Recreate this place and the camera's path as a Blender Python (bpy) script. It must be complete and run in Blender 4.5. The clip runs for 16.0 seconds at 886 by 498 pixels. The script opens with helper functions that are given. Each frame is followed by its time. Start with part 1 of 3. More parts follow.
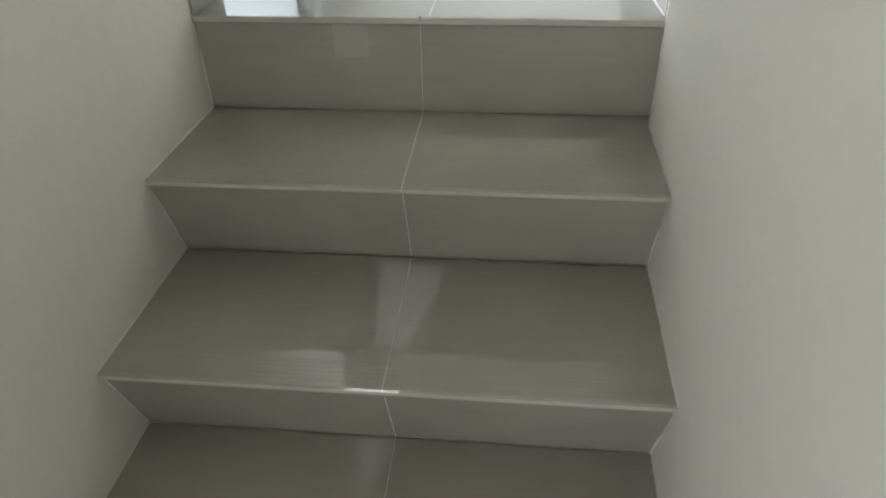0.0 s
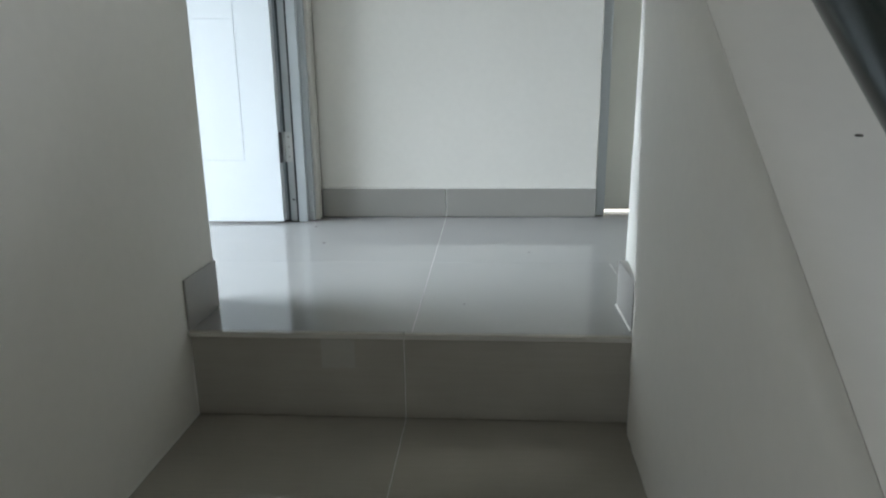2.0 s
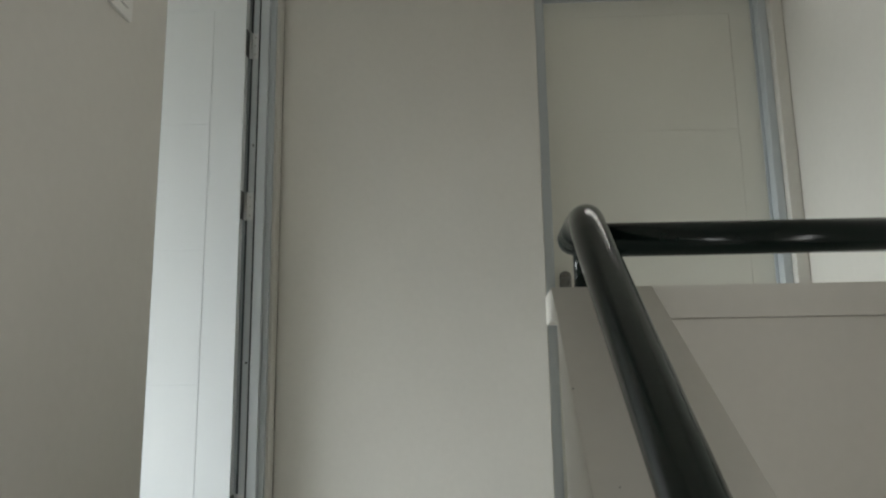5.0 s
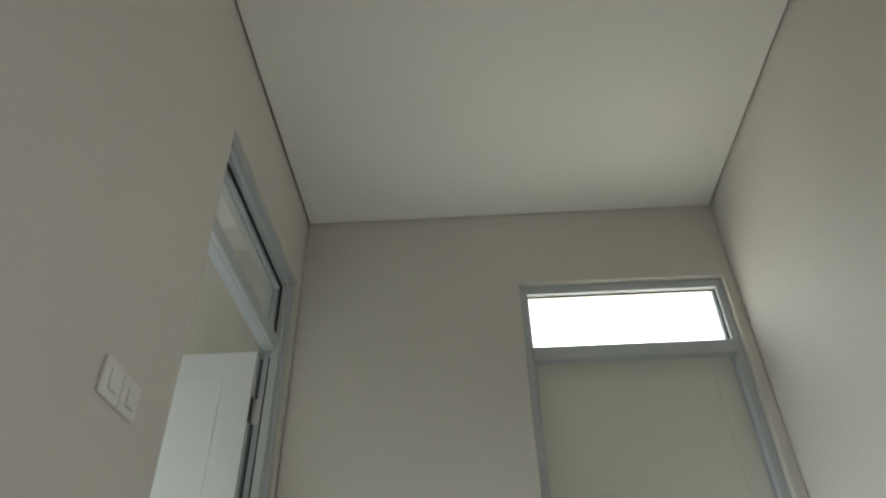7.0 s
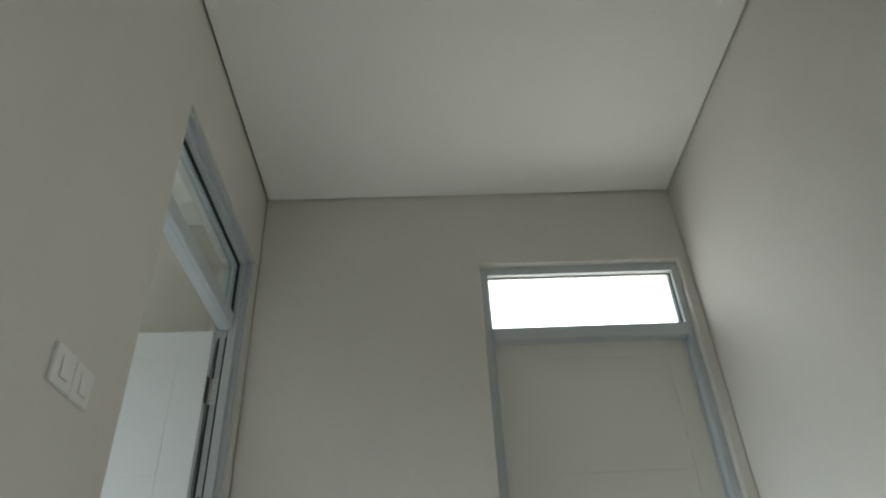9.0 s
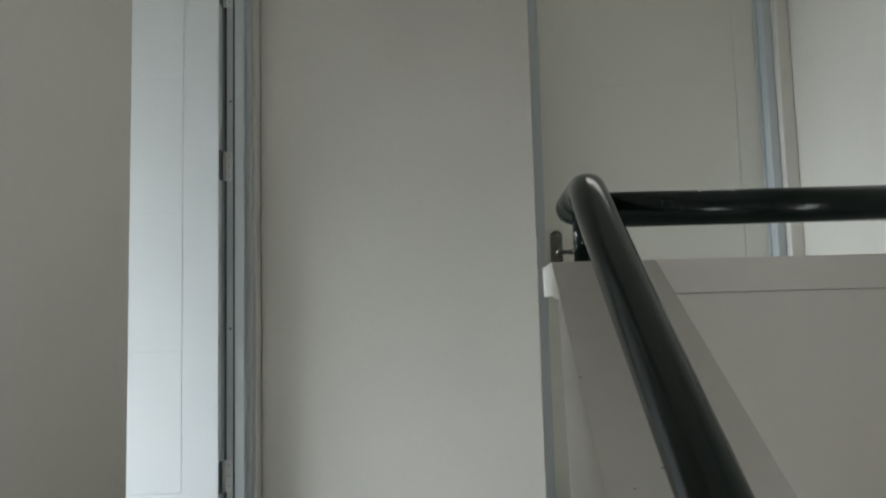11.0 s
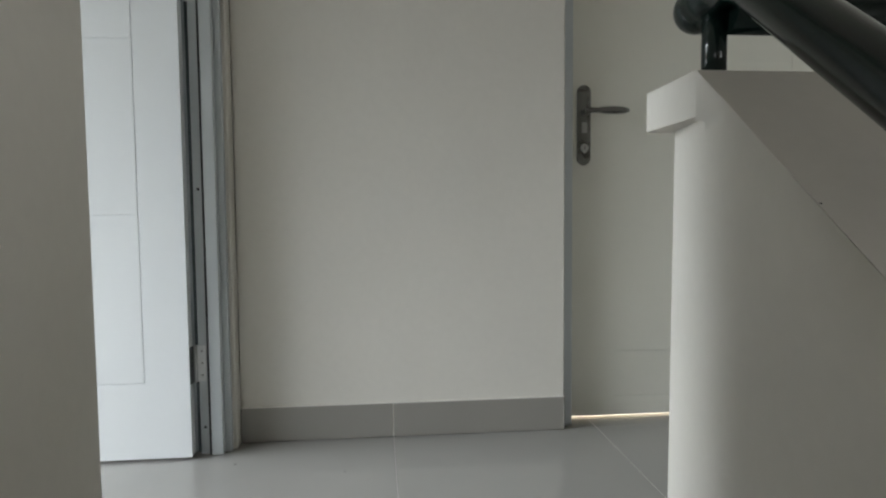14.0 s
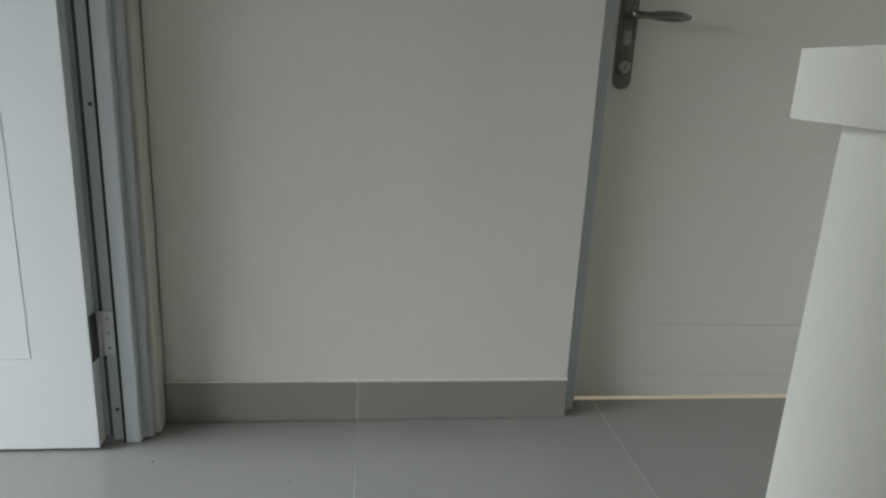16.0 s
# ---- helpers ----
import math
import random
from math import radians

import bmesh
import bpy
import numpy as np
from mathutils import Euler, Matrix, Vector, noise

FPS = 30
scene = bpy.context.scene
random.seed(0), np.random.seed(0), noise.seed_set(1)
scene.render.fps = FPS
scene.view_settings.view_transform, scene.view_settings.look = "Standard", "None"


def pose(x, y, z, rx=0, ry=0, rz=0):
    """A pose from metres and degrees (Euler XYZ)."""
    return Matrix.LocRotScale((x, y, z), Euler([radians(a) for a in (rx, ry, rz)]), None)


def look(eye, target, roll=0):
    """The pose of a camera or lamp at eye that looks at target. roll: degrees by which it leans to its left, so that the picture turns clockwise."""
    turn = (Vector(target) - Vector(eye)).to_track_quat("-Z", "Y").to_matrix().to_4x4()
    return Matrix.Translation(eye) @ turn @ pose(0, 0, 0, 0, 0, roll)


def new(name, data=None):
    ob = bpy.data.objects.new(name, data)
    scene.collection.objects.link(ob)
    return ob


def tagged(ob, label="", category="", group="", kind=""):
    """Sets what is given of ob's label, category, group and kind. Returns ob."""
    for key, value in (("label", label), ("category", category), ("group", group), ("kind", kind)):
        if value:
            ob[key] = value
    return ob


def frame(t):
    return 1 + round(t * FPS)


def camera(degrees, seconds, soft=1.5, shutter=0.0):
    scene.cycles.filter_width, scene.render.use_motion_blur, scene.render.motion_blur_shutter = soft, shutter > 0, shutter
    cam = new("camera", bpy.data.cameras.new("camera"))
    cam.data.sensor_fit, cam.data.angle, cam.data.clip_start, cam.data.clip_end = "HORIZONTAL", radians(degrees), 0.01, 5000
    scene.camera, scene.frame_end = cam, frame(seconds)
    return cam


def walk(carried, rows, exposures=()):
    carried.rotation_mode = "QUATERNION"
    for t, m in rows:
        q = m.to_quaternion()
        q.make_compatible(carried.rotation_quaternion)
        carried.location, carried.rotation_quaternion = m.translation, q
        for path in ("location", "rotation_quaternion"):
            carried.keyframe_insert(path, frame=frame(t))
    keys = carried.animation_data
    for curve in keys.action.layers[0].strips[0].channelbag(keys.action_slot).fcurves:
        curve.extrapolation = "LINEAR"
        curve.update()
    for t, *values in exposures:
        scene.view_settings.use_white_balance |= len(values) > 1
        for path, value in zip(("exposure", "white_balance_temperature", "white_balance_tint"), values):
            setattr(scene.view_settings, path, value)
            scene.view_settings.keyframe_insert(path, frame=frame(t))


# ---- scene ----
cam = camera(67.1, 16.0, soft=2.2)
PATH = [
    (0, (0.582, -1.213, 0.336), (0.418, 0.428, -0.794), -1.0),
    (0.5, (0.584, -1.199, 0.369), (0.382, 0.53, -0.614), -1.7),
    (1, (0.575, -1.191, 0.4), (0.395, 0.619, -0.432), -0.3),
    (1.5, (0.577, -1.188, 0.44), (0.415, 0.689, -0.229), -1.1),
    (2, (0.586, -1.19, 0.48), (0.453, 0.741, -0.022), -0.7),
    (2.5, (0.59, -1.196, 0.508), (0.455, 0.768, 0.155), -1.2),
    (3, (0.6, -1.202, 0.533), (0.446, 0.779, 0.31), -0.2),
    (3.5, (0.616, -1.215, 0.573), (0.485, 0.781, 0.56), -1.3),
    (3.7, (0.618, -1.226, 0.592), (0.51, 0.771, 0.638), -0.5),
    (5.8, (0.688, -1.257, 0.794), (0.648, 0.664, 1.349), -1.3),
    (6, (0.678, -1.263, 0.808), (0.594, 0.634, 1.436), -1.2),
    (6.5, (0.691, -1.291, 0.84), (0.657, 0.516, 1.698), -2.2),
    (7, (0.709, -1.325, 0.855), (0.659, 0.28, 2.047), -1.6),
    (7.5, (0.695, -1.345, 0.875), (0.711, 0.135, 2.22), -2.5),
    (8, (0.691, -1.363, 0.911), (0.73, 0.076, 2.299), -2.5),
    (8.5, (0.688, -1.344, 0.89), (0.764, 0.185, 2.178), -3.2),
    (9, (0.697, -1.337, 0.888), (0.769, 0.318, 2.009), -3.1),
    (9.5, (0.693, -1.311, 0.867), (0.789, 0.522, 1.663), -3.4),
    (10, (0.68, -1.285, 0.857), (0.709, 0.647, 1.373), -2.8),
    (10.2, (0.663, -1.268, 0.85), (0.69, 0.683, 1.287), -2.0),
    (12.5, (0.629, -1.054, 0.638), (0.513, 0.939, 0.52), -1.0),
    (13, (0.627, -1.013, 0.615), (0.441, 0.973, 0.468), 0.2),
    (13.5, (0.556, -0.942, 0.613), (0.413, 1.044, 0.431), 1.5),
    (14, (0.402, -0.833, 0.684), (0.597, 1.153, 0.55), -0.5),
    (14.5, (0.345, -0.786, 0.731), (0.707, 1.168, 0.511), 0.2),
    (15, (0.375, -0.655, 0.733), (0.658, 1.316, 0.55), 0.5),
    (15.5, (0.425, -0.481, 0.814), (0.568, 1.488, 0.495), 1.7),
    (16, (0.453, -0.353, 0.831), (0.687, 1.562, 0.306), 2.8),
]
EXPOSURES = [(0, 2.55, 6220, 9), (0.5, 2.12, 6020, 8), (1, 1.84, 5850, 7), (2, 1.3, 5900, 8), (3.5, 0.88, 6250, 8), (6, 0.79, 6700, 8), (8, 0.82, 6500, 6), (10, 0.74, 6250, 8), (12.5, 0.76, 6500, 9), (14.5, 0.61, 6500, 11), (16, 0.44, 6400, 9)]
walk(cam, [(t, look(eye, target, roll)) for t, eye, target, roll in PATH], EXPOSURES)

# ---- light ----
world = bpy.data.worlds.new("sky")
world.use_nodes = True
scene.world = world
wn = world.node_tree
sky = wn.nodes.new("ShaderNodeTexSky")
sky.sky_type = 'NISHITA'
sky.sun_disc = False
sky.sun_elevation = radians(64.4)
sky.sun_rotation = radians(26.6)
sky.dust_density = 4.0
wn.nodes["Background"].inputs["Strength"].default_value = 0.12
wn.links.new(sky.outputs[0], wn.nodes["Background"].inputs["Color"])

sun_data = bpy.data.lights.new("sun", 'SUN')
sun_data.energy = 4.0
sun_data.angle = radians(12)
sun_data.color = (1.0, 0.96, 0.9)
sun = new("sun", sun_data)
sun.matrix_world = look((1.5, 3, 7), (0, 0, 0))


def window_light(name, eye, target, width, height, power, color, spread=180):
    """An area lamp standing in for daylight at one opening."""
    data = bpy.data.lights.new(name, 'AREA')
    data.shape = 'RECTANGLE'
    data.size, data.size_y = width, height
    data.energy = power
    data.color = color
    data.spread = radians(spread)
    ob = new(name, data)
    ob.matrix_world = look(eye, target)
    return ob


# the sky's light falls downwards into the side room, so little of it goes up
window_light("daylight_room", (-3.2, -0.25, 1.28), (-2.2, -0.25, 0.63), 2.8, 1.6, 70, (0.90, 0.96, 1.0), 85)
window_light("daylight_fanlight", (1.4, 1.30, 2.30), (1.4, 0, 2.65), 1.0, 0.5, 3.0, (1.0, 0.98, 0.94))
# lamp added in an unseen window, placed from the highlight on the level rail
window_light("added_daylight_stair", (1.93, -1.21, 0.4), (0.9, -1.21, 0.4), 0.5, 0.8, 4.6, (0.97, 0.985, 1.0))
# fill lamp in a made-up window, brightens the parapet face and the flight
window_light("added_daylight_low", (-0.05, -2.75, -0.1), (0.85, -2.45, 0.35), 0.9, 0.85, 7, (0.97, 0.985, 1.0))


# ---- materials ----
def material(name, color, rough=0.5, metal=0.0, spec=0.5, vary=0.04, scale=3.0, fine=60.0, bump=0.0, spots=0.0, random_value=0.0, coat=0.0, stretch=None):
    m = bpy.data.materials.new(name)
    m.use_nodes = True
    nt = m.node_tree
    n, l = nt.nodes, nt.links
    b = n["Principled BSDF"]
    b.inputs["Roughness"].default_value = rough
    b.inputs["Metallic"].default_value = metal
    b.inputs["Specular IOR Level"].default_value = spec
    b.inputs["Coat Weight"].default_value = coat
    b.inputs["Coat Roughness"].default_value = 0.08
    co = n.new("ShaderNodeTexCoord")
    big, small = n.new("ShaderNodeTexNoise"), n.new("ShaderNodeTexNoise")
    big.inputs["Scale"].default_value, small.inputs["Scale"].default_value = scale, fine
    big.inputs["Detail"].default_value, small.inputs["Detail"].default_value = 4, 3
    l.new(co.outputs["Object"], big.inputs["Vector"])
    if stretch:
        grain = n.new("ShaderNodeMapping")
        grain.inputs["Scale"].default_value = stretch
        l.new(co.outputs["Object"], grain.inputs["Vector"])
        l.new(grain.outputs[0], small.inputs["Vector"])
    else:
        l.new(co.outputs["Object"], small.inputs["Vector"])
    mix = n.new("ShaderNodeMath")
    mix.operation = 'MULTIPLY_ADD'
    mix.inputs[1].default_value = 0.4
    l.new(small.outputs["Fac"], mix.inputs[0])
    l.new(big.outputs["Fac"], mix.inputs[2])
    ramp = n.new("ShaderNodeMapRange")
    ramp.inputs["From Min"].default_value, ramp.inputs["From Max"].default_value = 0.4, 1.0
    ramp.inputs["To Min"].default_value, ramp.inputs["To Max"].default_value = 1 - vary, 1 + vary
    l.new(mix.outputs[0], ramp.inputs["Value"])
    value = ramp.outputs[0]
    if random_value:
        info = n.new("ShaderNodeObjectInfo")
        r = n.new("ShaderNodeMapRange")
        r.inputs["To Min"].default_value, r.inputs["To Max"].default_value = 1 - random_value, 1 + random_value
        l.new(info.outputs["Random"], r.inputs["Value"])
        mul = n.new("ShaderNodeMath")
        mul.operation = 'MULTIPLY'
        l.new(value, mul.inputs[0])
        l.new(r.outputs[0], mul.inputs[1])
        value = mul.outputs[0]
    if spots:
        v = n.new("ShaderNodeTexNoise")
        v.inputs["Scale"].default_value = 22.0
        v.inputs["Detail"].default_value = 1.0
        l.new(co.outputs["Object"], v.inputs["Vector"])
        s = n.new("ShaderNodeMapRange")
        s.inputs["From Min"].default_value, s.inputs["From Max"].default_value = 0.76, 0.82
        s.inputs["To Min"].default_value, s.inputs["To Max"].default_value = 1.0, 1.0 - spots
        l.new(v.outputs["Fac"], s.inputs["Value"])
        mul = n.new("ShaderNodeMath")
        mul.operation = 'MULTIPLY'
        l.new(value, mul.inputs[0])
        l.new(s.outputs[0], mul.inputs[1])
        value = mul.outputs[0]
    tint = n.new("ShaderNodeVectorMath")
    tint.operation = 'SCALE'
    tint.inputs[0].default_value = color
    l.new(value, tint.inputs["Scale"])
    l.new(tint.outputs[0], b.inputs["Base Color"])
    rr = n.new("ShaderNodeMapRange")
    rr.inputs["To Min"].default_value, rr.inputs["To Max"].default_value = rough * 0.85, min(1, rough * 1.15)
    l.new(big.outputs["Fac"], rr.inputs["Value"])
    l.new(rr.outputs[0], b.inputs["Roughness"])
    if bump:
        bp = n.new("ShaderNodeBump")
        bp.inputs["Strength"].default_value = bump
        bp.inputs["Distance"].default_value = 0.004
        l.new(mix.outputs[0], bp.inputs["Height"])
        l.new(bp.outputs[0], b.inputs["Normal"])
    return m


PLASTER = material("cream_wall_paint", (0.655, 0.633, 0.580), 0.62, vary=0.045, scale=1.9, fine=45, bump=0.06, spec=0.3)
CEILING = material("ceiling_paint", (0.83, 0.82, 0.77), 0.8, vary=0.02, scale=1.2, fine=30, bump=0.05, spec=0.2)
ROOM_WALL = material("white_room_paint", (0.78, 0.78, 0.77), 0.7, vary=0.02, scale=1.5, fine=40, bump=0.08, spec=0.2)
TILE = material("polished_grey_beige_tile", (0.262, 0.256, 0.242), 0.03, vary=0.03, scale=5, fine=160, spec=0.42, random_value=0.025)
SKIRT_TILE = material("satin_grey_beige_skirting_tile", (0.27, 0.257, 0.235), 0.34, vary=0.03, scale=5, fine=160, spec=0.4, random_value=0.025)
STAIR_TILE = material("satin_grey_beige_stair_tile", (0.297, 0.277, 0.236), 0.05, vary=0.10, scale=5, fine=170, bump=0.0, spec=0.5, random_value=0.03, stretch=(0.05, 1.0, 1.0))
NOSE_EDGE = material("pale_tile_edge", (0.40, 0.38, 0.33), 0.3, vary=0.08, scale=14, fine=200, spec=0.4)
FLOOR_GROUT = material("sealed_floor_grout", (0.60, 0.585, 0.54), 0.22, vary=0.1, scale=30, fine=200, spec=0.5)
GROUT = material("pale_grout", (0.70, 0.68, 0.63), 0.85, vary=0.12, scale=30, fine=200, bump=0.3, spec=0.2)
CONCRETE = material("mortar_bed", (0.33, 0.31, 0.28), 0.9, vary=0.1, scale=8, fine=120, bump=0.3)
PAVING = material("pale_warm_paving", (0.80, 0.73, 0.60), 0.8, vary=0.08, scale=3, fine=70, bump=0.2)
DOOR_WHITE = material("white_door_lacquer", (0.71, 0.735, 0.745), 0.38, vary=0.015, scale=2, fine=60, bump=0.02, spec=0.4)
DOOR_CREAM = material("cream_door_lacquer", (0.70, 0.69, 0.62), 0.42, vary=0.02, scale=2, fine=60, bump=0.02, spec=0.4)
ALUMINIUM = material("pale_powder_coated_aluminium", (0.50, 0.535, 0.55), 0.36, vary=0.02, scale=4, fine=120, spec=0.5)
GASKET = material("black_rubber_gasket", (0.02, 0.022, 0.022), 0.6, vary=0.1, scale=20, fine=100)
RAIL_BLACK = material("black_gloss_rail_paint", (0.006, 0.013, 0.011), 0.17, vary=0.15, scale=9, fine=90, bump=0.0, spec=0.38)
NICKEL = material("brushed_nickel", (0.20, 0.20, 0.19), 0.28, metal=1.0, vary=0.08, scale=12, fine=240)
STEEL = material("hinge_steel", (0.45, 0.45, 0.44), 0.5, metal=1.0, vary=0.1, scale=20, fine=200)
HINGE = material("pale_hinge_steel", (0.62, 0.63, 0.63), 0.42, metal=0.6, vary=0.08, scale=20, fine=200)
HINGE_DARK = material("dark_hinge_steel", (0.17, 0.175, 0.175), 0.5, metal=0.8, vary=0.2, scale=20, fine=200)
# dark tone that stands for the deep shade between leaf and frame
GAP_SHADE = material("dark_grey_gap_shade", (0.07, 0.085, 0.09), 0.6, vary=0.1, scale=20, fine=100)
SPECK = material("dark_dirt_speck", (0.06, 0.055, 0.045), 0.8, vary=0.2)
SWITCH_WHITE = material("white_switch_plastic", (0.74, 0.73, 0.69), 0.35, vary=0.01, scale=9, fine=90)
LAMP_DARK = material("dark_lamp_reflector", (0.018, 0.022, 0.02), 0.4, vary=0.2, scale=30, fine=200)
# near-black, so that the open joint at the ceiling reads as shade
SHADOW_DARK = material("dark_joint_shade", (0.05, 0.048, 0.045), 0.9, vary=0.1)

GLASS = bpy.data.materials.new("clear_glass")
GLASS.use_nodes = True
gn = GLASS.node_tree
gp = gn.nodes["Principled BSDF"]
gp.inputs["Base Color"].default_value = (0.93, 0.97, 0.96, 1)
gp.inputs["Transmission Weight"].default_value = 1.0
gp.inputs["Roughness"].default_value = 0.01
gp.inputs["IOR"].default_value = 1.45


# lightened tile tone for a reflection painted on the top riser
RISER_GLINT = material("riser_reflection", (0.335, 0.32, 0.28), 0.25, vary=0.05, scale=20, fine=150)


# ---- mesh helpers ----
def prism(outline, axis, a, b, bevel=0.0, segments=2):
    """A polygon in the two other axes, drawn out along one axis from a to b."""
    bm = bmesh.new()

    def put(u, v, w):
        return {"x": (w, u, v), "y": (u, w, v), "z": (u, v, w)}[axis]
    low = [bm.verts.new(put(u, v, a)) for u, v in outline]
    high = [bm.verts.new(put(u, v, b)) for u, v in outline]
    n = len(outline)
    bm.faces.new(low)
    bm.faces.new(high)
    for i in range(n):
        bm.faces.new((low[i], low[(i + 1) % n], high[(i + 1) % n], high[i]))
    bmesh.ops.recalc_face_normals(bm, faces=bm.faces)
    if bevel:
        bmesh.ops.bevel(bm, geom=list(bm.edges), offset=bevel, segments=segments, profile=0.5, affect='EDGES')
    return bm


def box(x0, x1, y0, y1, z0, z1, bevel=0.0, segments=2):
    return prism([(x0, y0), (x1, y0), (x1, y1), (x0, y1)], "z", z0, z1, bevel, segments)


def tube(points, radius, sides=24, ends=True):
    """A round bar through the points, mitred at each bend."""
    bm = bmesh.new()
    pts = [Vector(p) for p in points]
    rings = []
    side = None
    for i, p in enumerate(pts):
        before = (p - pts[i - 1]).normalized() if i else (pts[1] - p).normalized()
        after = (pts[i + 1] - p).normalized() if i < len(pts) - 1 else before
        way = (before + after).normalized()
        if side is None:
            side = way.orthogonal().normalized()
        side = (side - way * side.dot(way)).normalized()
        up = way.cross(side)
        rings.append([bm.verts.new(p + radius * (math.cos(2 * math.pi * k / sides) * side + math.sin(2 * math.pi * k / sides) * up)) for k in range(sides)])
    for r, s in zip(rings, rings[1:]):
        for k in range(sides):
            bm.faces.new((r[k], r[(k + 1) % sides], s[(k + 1) % sides], s[k])).smooth = True
    if ends:
        bm.faces.new(rings[0][::-1])
        bm.faces.new(rings[-1])
    bmesh.ops.recalc_face_normals(bm, faces=bm.faces)
    return bm


def ball(center, radius):
    bm = bmesh.new()
    bmesh.ops.create_uvsphere(bm, u_segments=24, v_segments=14, radius=radius, matrix=Matrix.Translation(center))
    for f in bm.faces:
        f.smooth = True
    return bm


def turned(profile, matrix, sides=32):
    """A profile of (radius, height) turned round the local z axis."""
    bm = bmesh.new()
    rings = [[bm.verts.new(matrix @ Vector((r * math.cos(2 * math.pi * k / sides), r * math.sin(2 * math.pi * k / sides), h))) for k in range(sides)] for r, h in profile]
    for r, s in zip(rings, rings[1:]):
        for k in range(sides):
            bm.faces.new((r[k], r[(k + 1) % sides], s[(k + 1) % sides], s[k])).smooth = True
    bm.faces.new(rings[0][::-1])
    bm.faces.new(rings[-1])
    bmesh.ops.recalc_face_normals(bm, faces=bm.faces)
    return bm


def join(*parts):
    whole = bmesh.new()
    for bm in parts:
        me = bpy.data.meshes.new("piece")
        bm.to_mesh(me)
        bm.free()
        whole.from_mesh(me)
        bpy.data.meshes.remove(me)
    return whole


def mesh_object(name, bm, mat):
    me = bpy.data.meshes.new(name)
    bm.to_mesh(me)
    bm.free()
    me.materials.append(mat)
    return new(name, me)


def part(name, bm, mat, parent, label=""):
    ob = mesh_object(name, bm, mat)
    ob.parent = parent
    ob.matrix_parent_inverse = Matrix.Translation(parent.location).inverted() if parent.type == 'EMPTY' else Matrix()
    if label:
        tagged(ob, label)
    return ob


def thing(name, base, label, category, group="", kind=""):
    ob = new(name)
    ob.location = base
    ob.empty_display_size = 0.05
    return tagged(ob, label, category, group, kind)


def structure(name, bm, mat, label, category):
    return tagged(mesh_object(name, bm, mat), label, category, kind="structure")


# ---- plan ----
FAR = 1.113        # far wall of the landing
JAMB = 0.155       # where the stair wall ends at the open doorway
RIGHT = 1.884      # wall beside the void
CEIL = 2.843
STEP_Y = [0.0, -0.295, -0.556, -0.833, -1.11, -1.387, -1.664, -1.941, -2.218]
STEP_Z = [-0.182 * i for i in range(9)]
LOW = STEP_Z[8]
BACK = -3.6

def right_side(y):
    return RIGHT - 0.02 * (FAR - y)


# walls
structure("wall_left", join(prism([(-2.3, LOW - 0.2), (JAMB, LOW - 0.2), (JAMB, 2.478), (1.062, 2.478), (1.062, LOW - 0.2), (1.28, LOW - 0.2), (1.28, 3.0), (-2.3, 3.0)], "x", -0.15, 0.0, 0.004),
                            # this opening is added for the unseen fill window
                            box(-0.15, 0.0, -3.2, -2.296, LOW - 0.2, -0.6), box(-0.15, 0.0, -3.2, -2.296, 0.4, 3.0), box(-0.15, 0.0, BACK - 0.15, -3.2, LOW - 0.2, 3.0)),
          PLASTER, "cream painted plaster wall with an open doorway", "wall")
structure("wall_far", prism([(0.002, -0.25), (0.958, -0.25), (0.958, 2.46), (1.837, 2.46), (1.837, -0.25), (RIGHT - 0.002, -0.25), (RIGHT - 0.002, 3.0), (0.002, 3.0)], "y", FAR, FAR + 0.16, 0.003),
          PLASTER, "cream painted plaster wall at the end of the landing", "wall")
WIN_Y, WIN_Z = (-1.50, -0.92), (-0.05, 0.85)    # a small unseen window, added beside the void


def right_piece(y0, y1, z0, z1):
    return prism([(right_side(y1), y1), (RIGHT + 0.2, y1), (RIGHT + 0.2, y0), (right_side(y0), y0)], "z", z0, z1)


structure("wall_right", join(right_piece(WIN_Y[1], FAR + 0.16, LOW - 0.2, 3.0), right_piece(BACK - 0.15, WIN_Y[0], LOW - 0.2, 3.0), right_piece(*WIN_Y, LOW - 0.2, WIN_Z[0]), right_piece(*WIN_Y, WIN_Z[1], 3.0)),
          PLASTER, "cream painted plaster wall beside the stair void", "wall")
structure("wall_back", box(0.002, RIGHT - 0.002, BACK - 0.15, BACK, LOW - 0.2, 3.0), PLASTER, "cream painted plaster wall behind the half landing", "wall")

# ceiling, with a dark open joint along the walls
structure("ceiling", prism([(0.010, FAR - 0.008), (right_side(FAR) - 0.010, FAR - 0.008), (right_side(BACK) - 0.010, BACK + 0.01), (0.010, BACK + 0.01)], "z", CEIL, CEIL + 0.02), CEILING, "white plasterboard ceiling with an open joint along its edges", "ceiling")
# unseen lid added to block the sky; its colour darkens the joint
structure("ceiling_lid", box(0.001, RIGHT - 0.001, BACK + 0.001, FAR - 0.001, CEIL + 0.05, CEIL + 0.09), SHADOW_DARK, "added near-black lid that keeps light out and shades the open joint", "ceiling")

# parapet beside the flight: a slanting part and a level part with an overhanging cap
CAP_TOP, CAP_LOW, SLOPE = 0.863, 0.800, 0.652
END_Y = 0.227      # the landing end of the parapet


def along(table, y):
    """A height or place read from a short table of (y, value), straight between its rows."""
    if y <= table[0][0]:
        return table[0][1]
    for (y0, v0), (y1, v1) in zip(table, table[1:]):
        if y <= y1:
            return v0 + (v1 - v0) * (y - y0) / (y1 - y0)
    return table[-1][1]


